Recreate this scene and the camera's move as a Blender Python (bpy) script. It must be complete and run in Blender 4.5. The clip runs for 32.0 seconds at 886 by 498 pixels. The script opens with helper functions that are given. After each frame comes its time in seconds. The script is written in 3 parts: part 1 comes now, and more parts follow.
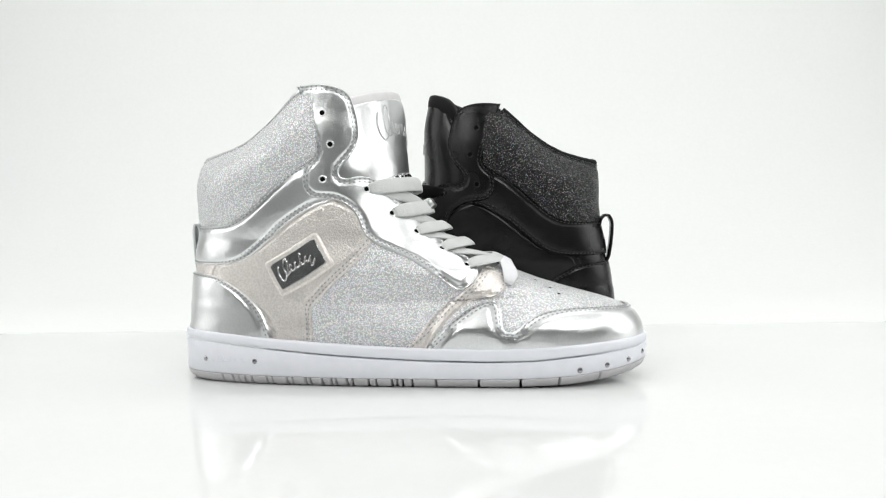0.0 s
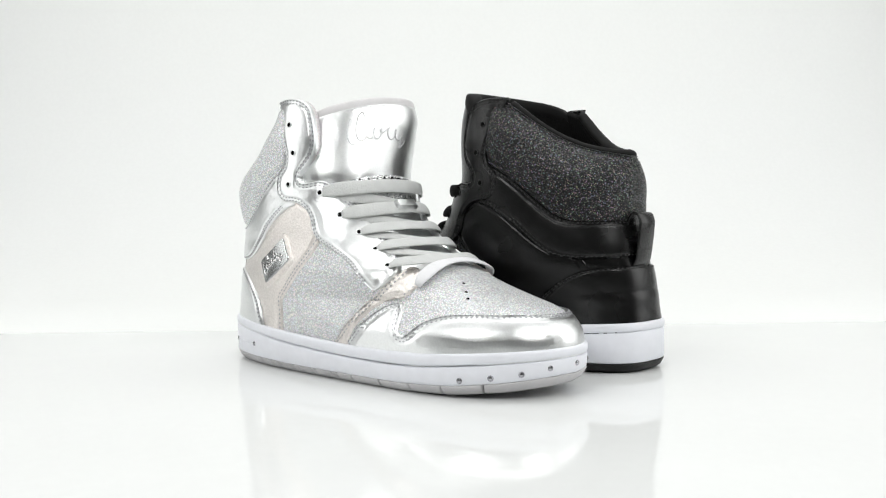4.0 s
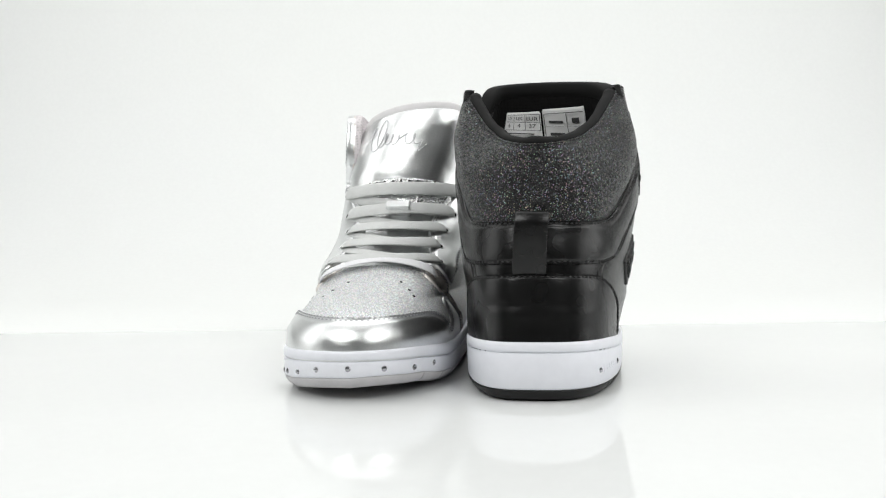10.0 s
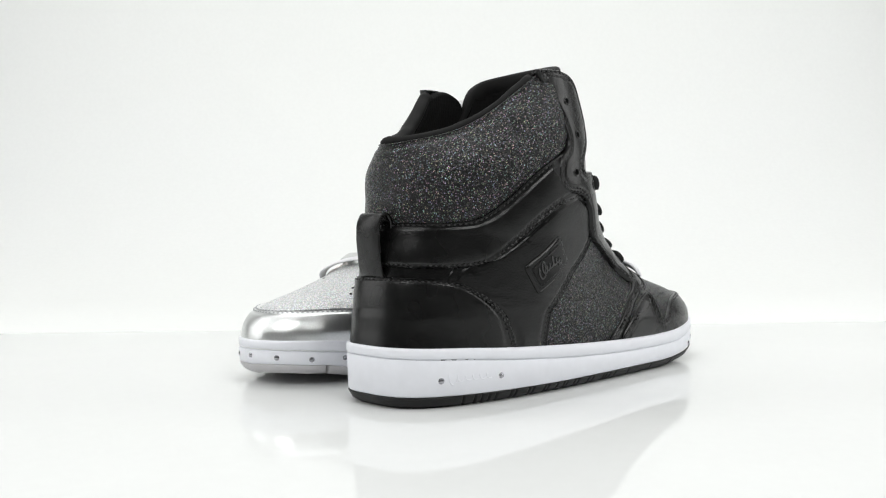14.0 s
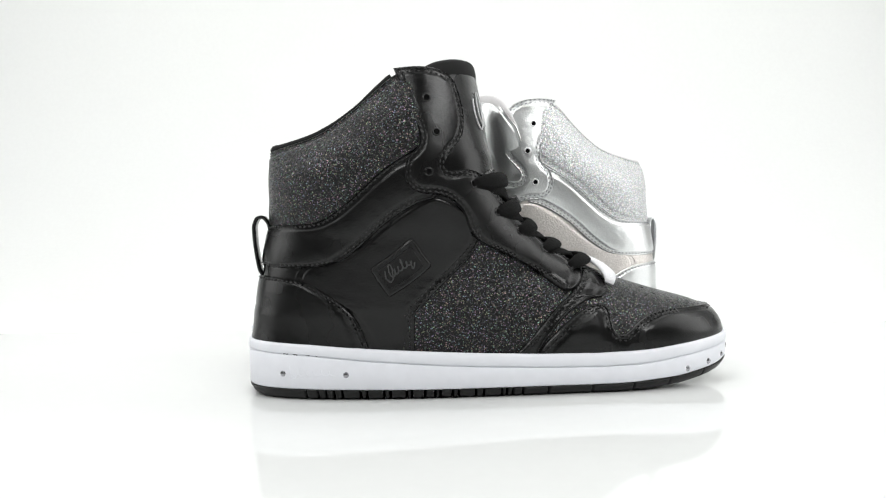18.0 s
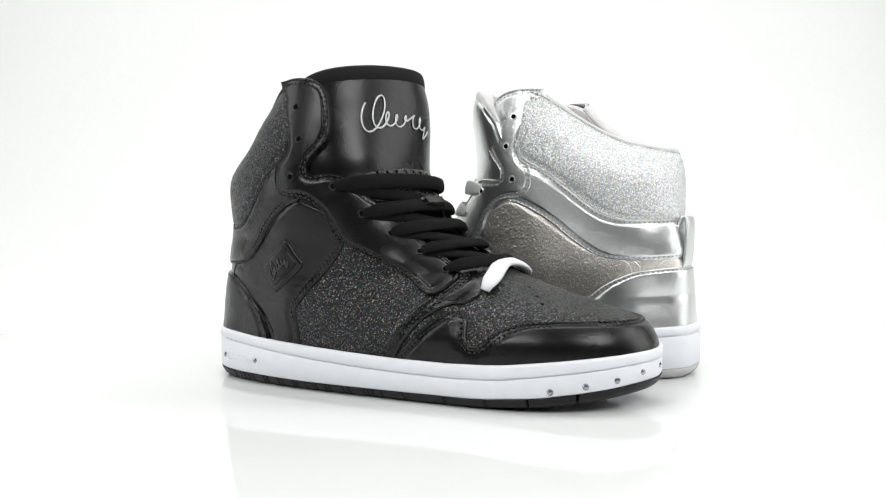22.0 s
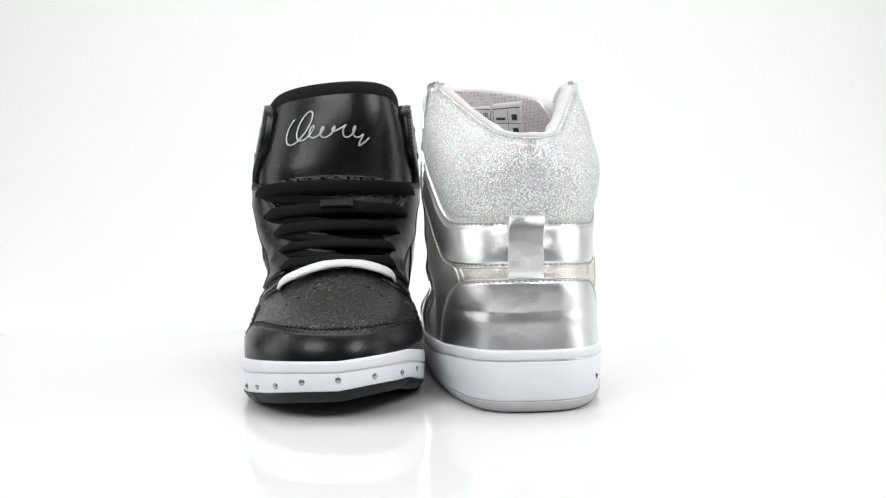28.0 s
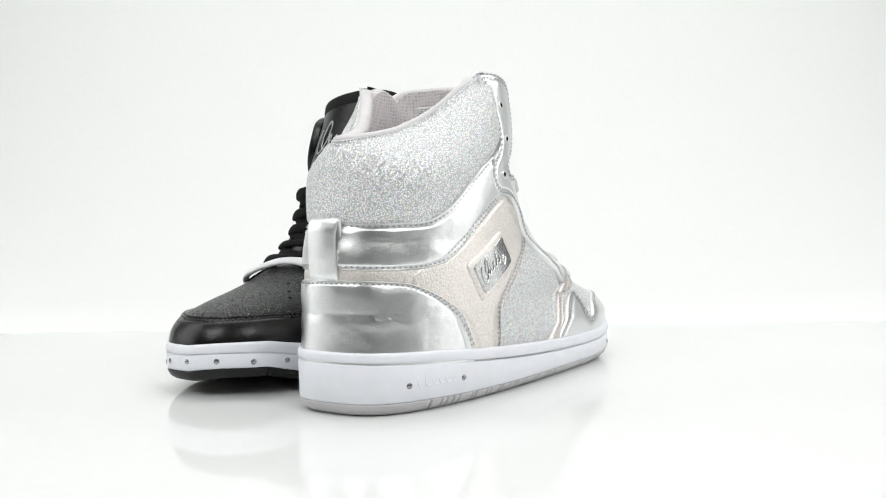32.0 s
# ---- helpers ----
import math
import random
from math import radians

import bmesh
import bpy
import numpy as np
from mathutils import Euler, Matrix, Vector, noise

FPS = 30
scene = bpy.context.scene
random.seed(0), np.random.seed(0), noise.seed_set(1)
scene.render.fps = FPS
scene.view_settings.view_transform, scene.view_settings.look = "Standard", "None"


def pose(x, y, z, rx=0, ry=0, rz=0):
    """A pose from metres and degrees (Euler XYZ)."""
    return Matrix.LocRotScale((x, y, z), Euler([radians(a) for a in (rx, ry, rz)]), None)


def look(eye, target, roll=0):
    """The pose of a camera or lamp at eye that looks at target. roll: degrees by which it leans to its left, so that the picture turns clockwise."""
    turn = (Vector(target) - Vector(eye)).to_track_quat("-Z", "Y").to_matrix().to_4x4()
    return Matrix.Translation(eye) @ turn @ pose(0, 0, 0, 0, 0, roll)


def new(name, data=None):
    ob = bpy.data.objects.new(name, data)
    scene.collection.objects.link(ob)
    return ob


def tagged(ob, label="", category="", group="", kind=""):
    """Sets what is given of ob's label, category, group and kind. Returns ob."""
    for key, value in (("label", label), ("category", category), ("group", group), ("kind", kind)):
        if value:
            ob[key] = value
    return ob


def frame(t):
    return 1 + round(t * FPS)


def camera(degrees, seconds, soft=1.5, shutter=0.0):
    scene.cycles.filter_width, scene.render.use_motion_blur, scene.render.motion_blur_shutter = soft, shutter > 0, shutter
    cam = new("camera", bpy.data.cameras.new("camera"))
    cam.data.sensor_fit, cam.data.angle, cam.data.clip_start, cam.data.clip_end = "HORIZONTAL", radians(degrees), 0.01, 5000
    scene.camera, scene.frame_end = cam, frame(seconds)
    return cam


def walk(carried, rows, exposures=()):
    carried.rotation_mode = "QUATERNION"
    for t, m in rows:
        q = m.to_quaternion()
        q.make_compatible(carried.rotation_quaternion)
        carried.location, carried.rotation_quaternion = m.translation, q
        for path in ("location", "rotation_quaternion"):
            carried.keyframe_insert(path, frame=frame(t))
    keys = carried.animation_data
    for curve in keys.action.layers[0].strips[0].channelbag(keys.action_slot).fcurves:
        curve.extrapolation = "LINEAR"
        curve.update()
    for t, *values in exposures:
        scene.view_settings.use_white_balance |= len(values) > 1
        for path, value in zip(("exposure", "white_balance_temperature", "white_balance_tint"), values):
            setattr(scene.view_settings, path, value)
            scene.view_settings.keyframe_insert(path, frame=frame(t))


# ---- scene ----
from mathutils.geometry import delaunay_2d_cdt

# ---------------------------------------------------------------- camera: it stands still, the shoes turn before it
cam = camera(54.86, 32.0, soft=1.15)
EYE = pose(0, -0.5355, 0.0850, 90 - 1.469, 0.791, -0.067)
walk(cam, [(0.0, EYE), (32.0, EYE)], [(0.0, -0.40), (14.0, -0.39), (18.0, -0.26), (24.0, -0.22), (28.0, -0.28), (32.0, -0.37)])

# ---------------------------------------------------------------- world and lights: a white product studio
world = bpy.data.worlds.new("studio")
scene.world = world
world.use_nodes = True
world.node_tree.nodes["Background"].inputs[0].default_value = (0.95, 0.98, 1.0, 1)
world.node_tree.nodes["Background"].inputs[1].default_value = 0.14


TINT = (0.992, 1.0, 0.988)


def area(name, at, target, w, h, watts, color=(1, 1, 1)):
    d = bpy.data.lights.new(name, "AREA")
    d.shape, d.size, d.size_y, d.energy, d.color = "RECTANGLE", w, h, watts, color
    ob = new(name, d)
    ob.matrix_world = look(at, target)
    return ob


area("softbox_top", (0, 0.05, 1.35), (0, 0.0, 0), 1.5, 1.2, 8.8, TINT)
area("softbox_left", (-0.60, -0.86, 0.86), (0, 0, 0.08), 0.50, 0.45, 6.9, TINT)
area("softbox_right", (0.60, -0.86, 0.86), (0, 0, 0.08), 0.50, 0.45, 7.9, TINT)
# unseen fill lights, added in place of bright surroundings at both sides
area("fill_panel_left", (-1.15, -0.05, 0.50), (0, 0, 0.10), 0.7, 0.9, 5.0, TINT)
area("fill_panel_right", (1.15, -0.05, 0.50), (0, 0, 0.10), 0.7, 0.9, 6.2, TINT)
area("backdrop_light", (0, 0.30, 1.55), (0, 1.05, 0.45), 4.0, 0.4, 22.6, TINT)


# ---------------------------------------------------------------- materials
def nodes(name):
    m = bpy.data.materials.new(name)
    m.use_nodes = True
    t = m.node_tree
    return m, t, t.nodes["Principled BSDF"]


def add(t, kind, **values):
    n = t.nodes.new(kind)
    for k, v in values.items():
        n.inputs[k].default_value = v
    return n


def coords(t):
    return t.nodes.new("ShaderNodeTexCoord").outputs["Object"]


def ramp(t, fac, stops):
    r = t.nodes.new("ShaderNodeValToRGB")
    e = r.color_ramp.elements
    while len(e) < len(stops):
        e.new(0.5)
    for el, (p, c) in zip(e, stops):
        el.position, el.color = p, c if len(c) == 4 else (*c, 1)
    t.links.new(fac, r.inputs["Fac"])
    return r.outputs["Color"]


def relief(t, b, layers, normal=None):
    """Bump from noise layers of (scale, strength, distance)."""
    last = normal
    for scale, strength, dist in layers:
        n = add(t, "ShaderNodeTexNoise", Scale=scale, Detail=3.0, Roughness=0.6)
        t.links.new(coords(t), n.inputs["Vector"])
        u = add(t, "ShaderNodeBump", Strength=strength, Distance=dist)
        t.links.new(n.outputs["Fac"], u.inputs["Height"])
        if last:
            t.links.new(last, u.inputs["Normal"])
        last = u.outputs["Normal"]
    t.links.new(last, b.inputs["Normal"])


def leather(name, low, high, metallic, rough, layers, scale=220.0, spread=0.08, gloss=0.5):
    m, t, b = nodes(name)
    b.inputs["Specular IOR Level"].default_value = gloss
    n = add(t, "ShaderNodeTexNoise", Scale=scale, Detail=4.0)
    t.links.new(coords(t), n.inputs["Vector"])
    t.links.new(ramp(t, n.outputs["Fac"], [(0.35, low), (0.65, high)]), b.inputs["Base Color"])
    big = add(t, "ShaderNodeTexNoise", Scale=45.0, Detail=2.0)
    t.links.new(coords(t), big.inputs["Vector"])
    r = add(t, "ShaderNodeMapRange")
    r.inputs["To Min"].default_value, r.inputs["To Max"].default_value = rough - spread, rough + spread
    t.links.new(big.outputs["Fac"], r.inputs["Value"])
    t.links.new(r.outputs["Result"], b.inputs["Roughness"])
    b.inputs["Metallic"].default_value = metallic
    relief(t, b, layers)
    return m


def glitter(name, ground, flakes, density, metallic, tilt, rough):
    """Flakes: small cells, each with its own tilt and tint; part of the sparkle is painted into the tint."""
    m, t, b = nodes(name)
    vor = add(t, "ShaderNodeTexVoronoi", Scale=density)
    t.links.new(coords(t), vor.inputs["Vector"])
    sep = t.nodes.new("ShaderNodeSeparateColor")
    t.links.new(vor.outputs["Color"], sep.inputs["Color"])
    c = ramp(t, sep.outputs["Red"], flakes)
    hue = t.nodes.new("ShaderNodeHueSaturation")
    t.links.new(c, hue.inputs["Color"])
    t.links.new(sep.outputs["Green"], hue.inputs["Hue"])
    hue.inputs["Saturation"].default_value = 1.1
    edge = ramp(t, vor.outputs["Distance"], [(0.35, (1, 1, 1)), (0.62, (0, 0, 0))])
    mix = t.nodes.new("ShaderNodeMix")
    mix.data_type = "RGBA"
    mix.inputs["A"].default_value = (*ground, 1)
    t.links.new(edge, mix.inputs["Factor"])
    t.links.new(hue.outputs["Color"], mix.inputs["B"])
    t.links.new(mix.outputs["Result"], b.inputs["Base Color"])
    geo = t.nodes.new("ShaderNodeNewGeometry")
    off = t.nodes.new("ShaderNodeVectorMath")
    off.operation = "MULTIPLY_ADD"
    off.inputs[1].default_value = (tilt * 2, tilt * 2, tilt * 2)
    t.links.new(vor.outputs["Color"], off.inputs[0])
    off.inputs[2].default_value = (-tilt, -tilt, -tilt)
    sm = t.nodes.new("ShaderNodeVectorMath")
    t.links.new(geo.outputs["Normal"], sm.inputs[0])
    t.links.new(off.outputs[0], sm.inputs[1])
    nn = t.nodes.new("ShaderNodeVectorMath")
    nn.operation = "NORMALIZE"
    t.links.new(sm.outputs[0], nn.inputs[0])
    t.links.new(nn.outputs[0], b.inputs["Normal"])
    b.inputs["Metallic"].default_value, b.inputs["Roughness"].default_value = metallic, rough
    return m


def plain(name, color, rough, metallic=0.0, layers=((400.0, 0.15, 0.0004),), spread=0.06, gloss=0.5):
    low = tuple(max(0, c - spread * c) for c in color)
    return leather(name, low, color, metallic, rough, layers, 160.0, 0.04, gloss)


def mesh_cloth(name, color):
    """Spacer-mesh lining with small round holes."""
    m, t, b = nodes(name)
    vor = add(t, "ShaderNodeTexVoronoi", Scale=520.0, Randomness=0.25)
    t.links.new(coords(t), vor.inputs["Vector"])
    dark = tuple(c * 0.72 for c in color)
    t.links.new(ramp(t, vor.outputs["Distance"], [(0.2, dark), (0.45, color)]), b.inputs["Base Color"])
    u = add(t, "ShaderNodeBump", Strength=0.6, Distance=0.0006)
    t.links.new(vor.outputs["Distance"], u.inputs["Height"])
    t.links.new(u.outputs["Normal"], b.inputs["Normal"])
    b.inputs["Roughness"].default_value, b.inputs["Specular IOR Level"].default_value = 0.9, 0.15
    return m


WRINKLE = ((30.0, 0.30, 0.004), (95.0, 0.14, 0.0014), (420.0, 0.10, 0.0005), (1700.0, 0.42, 0.0003))
SILVER = dict(
    leather=leather("silver_leather", (0.80, 0.81, 0.81), (0.85, 0.86, 0.86), 1.0, 0.28, WRINKLE, 900.0, spread=0.01),
    saddle=leather("rose_silver_leather", (0.73, 0.685, 0.65), (0.87, 0.825, 0.79), 1.0, 0.33,
                   ((36.0, 0.16, 0.004), (260.0, 0.14, 0.0008), (900.0, 0.75, 0.0006)), 900.0, spread=0.03),
    glitter=glitter("silver_glitter", (0.50, 0.51, 0.52), [(0.0, (0.58, 0.60, 0.68)), (0.3, (0.86, 0.90, 0.98)), (0.8, (0.88, 0.94, 0.98)), (1.0, (0.96, 1.0, 1.0))],
                    1400.0, 0.36, 0.28, 0.42),
    thread=plain("silver_thread", (0.44, 0.44, 0.46), 0.45, 0.3),
    lace=plain("silver_lace", (0.66, 0.67, 0.66), 0.7, 0.0, ((1000.0, 0.9, 0.0008),)),
    lining=mesh_cloth("pale_lining", (0.72, 0.68, 0.69)),
    binding=plain("pale_binding", (0.69, 0.675, 0.68), 0.6),
    outsole=plain("grey_rubber", (0.52, 0.51, 0.52), 0.5),
    plate=plain("polished_plate", (0.52, 0.53, 0.53), 0.24, 1.0, ((60.0, 0.08, 0.001), (700.0, 0.1, 0.0003))),
    script=plain("etched_silver", (0.62, 0.62, 0.63), 0.30, 1.0), pen=0.0007, edge=0.0040, crinkle=leather("crinkled_foil", (0.60, 0.61, 0.61), (0.76, 0.77, 0.77), 1.0, 0.22, ((150.0, 0.9, 0.003), (600.0, 0.5, 0.0008))), plate_form=(30, 15.0, 8.0), emboss=0.0, puff=(0.0045, 0.0045), roll=0.0046, plate_script=plain("plate_relief", (0.8, 0.8, 0.8), 0.2, 1.0))
BLACK = dict(
    leather=leather("black_leather", (0.003, 0.003, 0.003), (0.0055, 0.0055, 0.0055), 0.0, 0.27, ((34.0, 0.12, 0.004), (110.0, 0.06, 0.0014), (420.0, 0.12, 0.0005), (1100.0, 0.25, 0.0004)), spread=0.04, gloss=0.36),
    saddle=leather("black_pebbled_leather", (0.003, 0.003, 0.003), (0.006, 0.006, 0.006), 0.0, 0.24,
                   ((34.0, 0.10, 0.004), (200.0, 0.12, 0.0008), (800.0, 0.28, 0.0004)), 500.0, gloss=0.32),
    glitter=glitter("black_glitter", (0.008, 0.008, 0.009), [(0.0, (0.008, 0.008, 0.009)), (0.5, (0.030, 0.030, 0.033)), (0.82, (0.10, 0.105, 0.13)), (1.0, (0.28, 0.31, 0.44))],
                    1700.0, 0.6, 0.34, 0.36),
    thread=plain("black_thread", (0.012, 0.012, 0.012), 0.4, gloss=0.4),
    lace=plain("black_lace", (0.005, 0.005, 0.005), 0.85, 0.0, ((1000.0, 0.9, 0.0008),), gloss=0.15),
    lining=mesh_cloth("black_lining", (0.006, 0.006, 0.006)),
    binding=plain("black_binding", (0.005, 0.005, 0.005), 0.7, gloss=0.2),
    outsole=plain("black_rubber", (0.007, 0.007, 0.007), 0.45, gloss=0.3),
    plate=plain("black_plate", (0.006, 0.006, 0.006), 0.25, gloss=0.22),
    script=plain("silver_print", (0.55, 0.55, 0.56), 0.4, 0.6), pen=0.0011, edge=0.0049, crinkle=leather("crinkled_black", (0.004, 0.004, 0.004), (0.008, 0.008, 0.008), 0.0, 0.22, ((150.0, 0.8, 0.003), (600.0, 0.4, 0.0008))), plate_form=(36, 10.6, 6.0), emboss=0.0002, puff=(0.0030, 0.0045), roll=0.0060, plate_script=plain("black_relief", (0.03, 0.03, 0.03), 0.25))
WHITE = plain("white_rubber", (0.82, 0.83, 0.88), 0.42, 0.0, ((120.0, 0.08, 0.0006),), 0.03)
WHITE_LACE = plain("white_lace", (0.84, 0.84, 0.86), 0.7, 0.0, ((1000.0, 0.9, 0.0008),), 0.03)
CRYSTAL = plain("crystal_stud", (0.42, 0.42, 0.44), 0.15, 0.9)
HOLE = plain("eyelet_hole", (0.004, 0.004, 0.004), 0.9, gloss=0.02)
PAPER = plain("label_cloth", (0.80, 0.80, 0.79), 0.75, 0.0, ((1200.0, 0.3, 0.0003),), 0.03)
INK = plain("label_ink", (0.05, 0.05, 0.05), 0.7)
PAPER_SWEEP = plain("white_paper", (0.80, 0.81, 0.80), 0.75, 0.0, ((6.0, 0.05, 0.01),), 0.015)
ROOM = plain("unseen_room_grey", (0.24, 0.24, 0.24), 0.8, 0.0, ((9.0, 0.1, 0.01),), 0.04)
FLOOR = plain("white_acrylic", (0.768, 0.778, 0.773), 0.06, 0.0, ((3.0, 0.02, 0.01),), 0.01, gloss=0.15)

# ---------------------------------------------------------------- the last: one closed outline for every height
# height, heel x, toe x, x of the widest place, outer and inner half width, roundness in front and behind (mm)
LAST = np.array([
    (8, 2.5, 264.5, 196, 46.5, 37, 2.12, 3.2),
    (20, 2, 266.6, 194, 48.5, 39, 2.12, 3.2),
    (28, 2.2, 266.2, 190, 49, 39.5, 2.15, 3.1),
    (34, 2.4, 263.0, 182, 49, 40, 2.2, 3.0),
    (39.5, 2.6, 256.5, 171, 49, 40.5, 2.25, 2.9),
    (43.5, 2.8, 245, 161, 49, 40.5, 2.3, 2.85),
    (47.5, 3, 229, 151, 49, 41, 2.3, 2.8),
    (53.5, 3.2, 209, 139, 49, 41, 2.3, 2.75),
    (61, 3.6, 189, 126, 49, 41.5, 2.3, 2.7),
    (72, 5.0, 166, 112, 49, 42, 2.3, 2.65),
    (86, 7.5, 147, 98, 48.5, 42.5, 2.3, 2.6),
    (100, 9.5, 137, 89, 47, 43, 2.35, 2.45),
    (113, 11, 132.5, 86, 46, 43, 2.3, 2.15),
    (130, 13.5, 131.5, 88, 44, 41.5, 2.2, 1.5),
    (150, 18, 130, 90, 41, 39, 2.2, 1.28),
    (185, 26, 124, 90, 38, 36, 2.2, 1.25)]) / 1000
LAST[:, 6:] *= 1000
NZ, NS = 345, 241
_zz = np.linspace(LAST[0, 0], LAST[-1, 0], NZ)
_rows = []
for _k in range(1, 8):
    _c = np.interp(_zz, LAST[:, 0], LAST[:, _k])
    _p = np.pad(_c, 9, mode="reflect", reflect_type="odd")
    _rows.append(np.convolve(_p, np.hanning(19) / np.hanning(19).sum(), mode="valid"))
XB, XF, XM, WL, WM, NF, NR = _rows
# the second coordinate of the pattern: length along the front profile
VV = np.concatenate([[0], np.cumsum(np.sqrt(np.diff(_zz) ** 2 + (0.75 * np.diff(XF)) ** 2))])
US = 0.18
TONGUE = [0.0, 0.0, 0.0]                                                # how far the tongue's top stands out, its twist and its lean
# how each worn-in shoe departs from the last (mm): rows are the outer wall at the heel and at the ankle, the inner wall at both,
# and the heel's shift forwards; columns are heights
SHAPE_Z = np.array((28, 45, 62, 80, 100, 120, 140, 165)) / 1000
SILVER_SHAPE = dict(wall=((0, -1.6, -4, -5.7, -3.1, 0.5, 4.8, 6.8), (0, 0.4, -2.1, -4.2, -3.5, -2.3, 0.1, 0.5), (0, -1.2, -1, -2.6, -4.5, -4.2, -2.9, -1.2),
                          (0, -1.3, -1.7, -1.4, -1.1, -0.1, 0.1, -0.1), (0, 1.7, 0.2, 0.6, 0, -3.3, -5.6, -5.7)),
                    waist=(0.16, 0.01, 0.04), length=0.998, pinch=(0.44, 0.30), toe=(-0.0008, 0.0))
BLACK_SHAPE = dict(wall=((0, 0.3, -1, -2.4, -0.9, 3.4, 9.2, 12.1), (0, 4.3, 4.7, 6.7, 10.6, 12.5, 11.5, 8.8), (0, -0.5, -0.6, -3.2, -5.9, -3.3, 2.9, 7.2),
                         (0, -1.4, 0.3, 0.9, 0.4, 1, 1.6, 0.5), (0, 3.3, 3.7, 4.5, 4.1, 1.1, -4.9, -8.3)),
                   waist=(0.12, 0.21, 0.16), length=0.984, pinch=(0.30, 0.22), toe=(0.0013, 0.0022))
SHAPE = dict(SILVER_SHAPE)


def worn(p):
    """Bends points of the last into the shape of the worn-in shoe."""
    x, y, z = p[..., 0], p[..., 1], p[..., 2]
    # the padded collar curls inwards along its edge
    k = np.clip(1 - (np.interp(x, (0.012, 0.030, 0.044, 0.056, 0.068, 0.076), (0.126, 0.130, 0.135, 0.143, 0.1535, 0.160)) - z) / 0.015, 0, 1)
    y = y * (1 - np.where(y > 0, *SHAPE["pinch"]) * k * np.sqrt(k) * np.interp(x, (0.0, 0.02, 0.045, 0.058, 0.073), (0.5, 0.9, 1.0, 0.6, 0.0)))
    y = y * (1 - np.interp(z, (0.03, 0.045, 0.06, 0.075, 0.1), (0, *SHAPE["waist"], 0)) * np.clip((x - 0.08) / 0.06, 0, 1))
    outer_heel, outer, inner_heel, inner, heel = (np.interp(z, SHAPE_Z, np.array(r) / 1000) for r in SHAPE["wall"])
    b = np.clip((x - 0.025) / 0.07, 0, 1)
    b = b * b * (3 - 2 * b)
    k = np.clip(0.5 - y / 0.06, 0, 1)
    k = k * k * (3 - 2 * k)
    dy = (1 - k) * (inner_heel * (1 - b) + inner * b) - k * (outer_heel * (1 - b) + outer * b)
    y = y + dy * (1 - np.clip((x - 0.15) / 0.05, 0, 1))
    x = x + heel * np.clip((0.08 - x) / 0.065, 0, 1)
    return np.stack([0.135 + (x - 0.135) * SHAPE["length"], y, z], -1)


def half_outline(i, width):
    a = np.linspace(0, math.pi / 2, 200)
    c, s = np.cos(a), np.sin(a)
    xf = XM[i] + (XF[i] - XM[i]) * c ** (2 / NF[i])
    yf = width * s ** (2 / NF[i])
    xr = XM[i] - (XM[i] - XB[i]) * s[1:] ** (2 / NR[i])
    yr = width * c[1:] ** (2 / NR[i])
    x, y = np.concatenate([xf, xr]), np.concatenate([yf, yr])
    d = np.concatenate([[0], np.cumsum(np.hypot(np.diff(x), np.diff(y)))])
    q = np.linspace(0, d[-1], NS)
    return np.interp(q, d, x), np.interp(q, d, y)


GRID = np.zeros((NZ, 2 * NS - 1, 3))          # s from -1 (heel, inner side) over 0 (toe) to 1 (heel, outer side)
for _i in range(NZ):
    _x, _y = half_outline(_i, WL[_i])
    GRID[_i, NS - 1:, 0], GRID[_i, NS - 1:, 1] = _x, -_y
    _x, _y = half_outline(_i, WM[_i])
    GRID[_i, :NS, 0], GRID[_i, :NS, 1] = _x[::-1], _y[::-1]
    GRID[_i, :, 2] = _zz[_i]


def v_of(z):
    return np.interp(z, _zz, VV)


def surface(s, v):
    """Points of the last at s (wraps round the heel) and v."""
    s = (np.asarray(s, float) + 1) % 2 - 1
    fi = np.clip(np.interp(v, VV, np.arange(NZ)), 0, NZ - 1.001)
    fj = np.clip((s + 1) * (NS - 1), 0, 2 * NS - 2.001)
    i, j = fi.astype(int), fj.astype(int)
    a, b = (fi - i)[..., None], (fj - j)[..., None]
    p = (GRID[i, j] * (1 - a) + GRID[i + 1, j] * a) * (1 - b) + (GRID[i, j + 1] * (1 - a) + GRID[i + 1, j + 1] * a) * b
    p = worn(p)
    k = np.clip((p[..., 2] - 0.120) / 0.035, 0, 1)
    p[..., 1] *= 1 + np.where(p[..., 1] > 0, TONGUE[0], -0.6 * TONGUE[0]) * k
    p[..., 0] += k * (TONGUE[1] * p[..., 1] - TONGUE[2])
    return p


def normals(s, v):
    ds, dv = 0.008, 0.0015
    n = np.cross(surface(s, v + dv) - surface(s, v - dv), surface(s + ds, v) - surface(s - ds, v))
    return n / np.maximum(np.linalg.norm(n, axis=-1, keepdims=True), 1e-9)


def side(x, z, inner=False):
    """Pattern coordinates of the side's point at x, z (mm)."""
    x, z = x / 1000, z / 1000
    i = int(round(float(np.interp(z, _zz, np.arange(NZ)))))
    col = GRID[i, :NS, 0][::-1] if inner else GRID[i, NS - 1:, 0]
    s = float(np.interp(-x, -col, np.linspace(0, 1, NS)))
    return (-s if inner else s) * US, float(v_of(z))


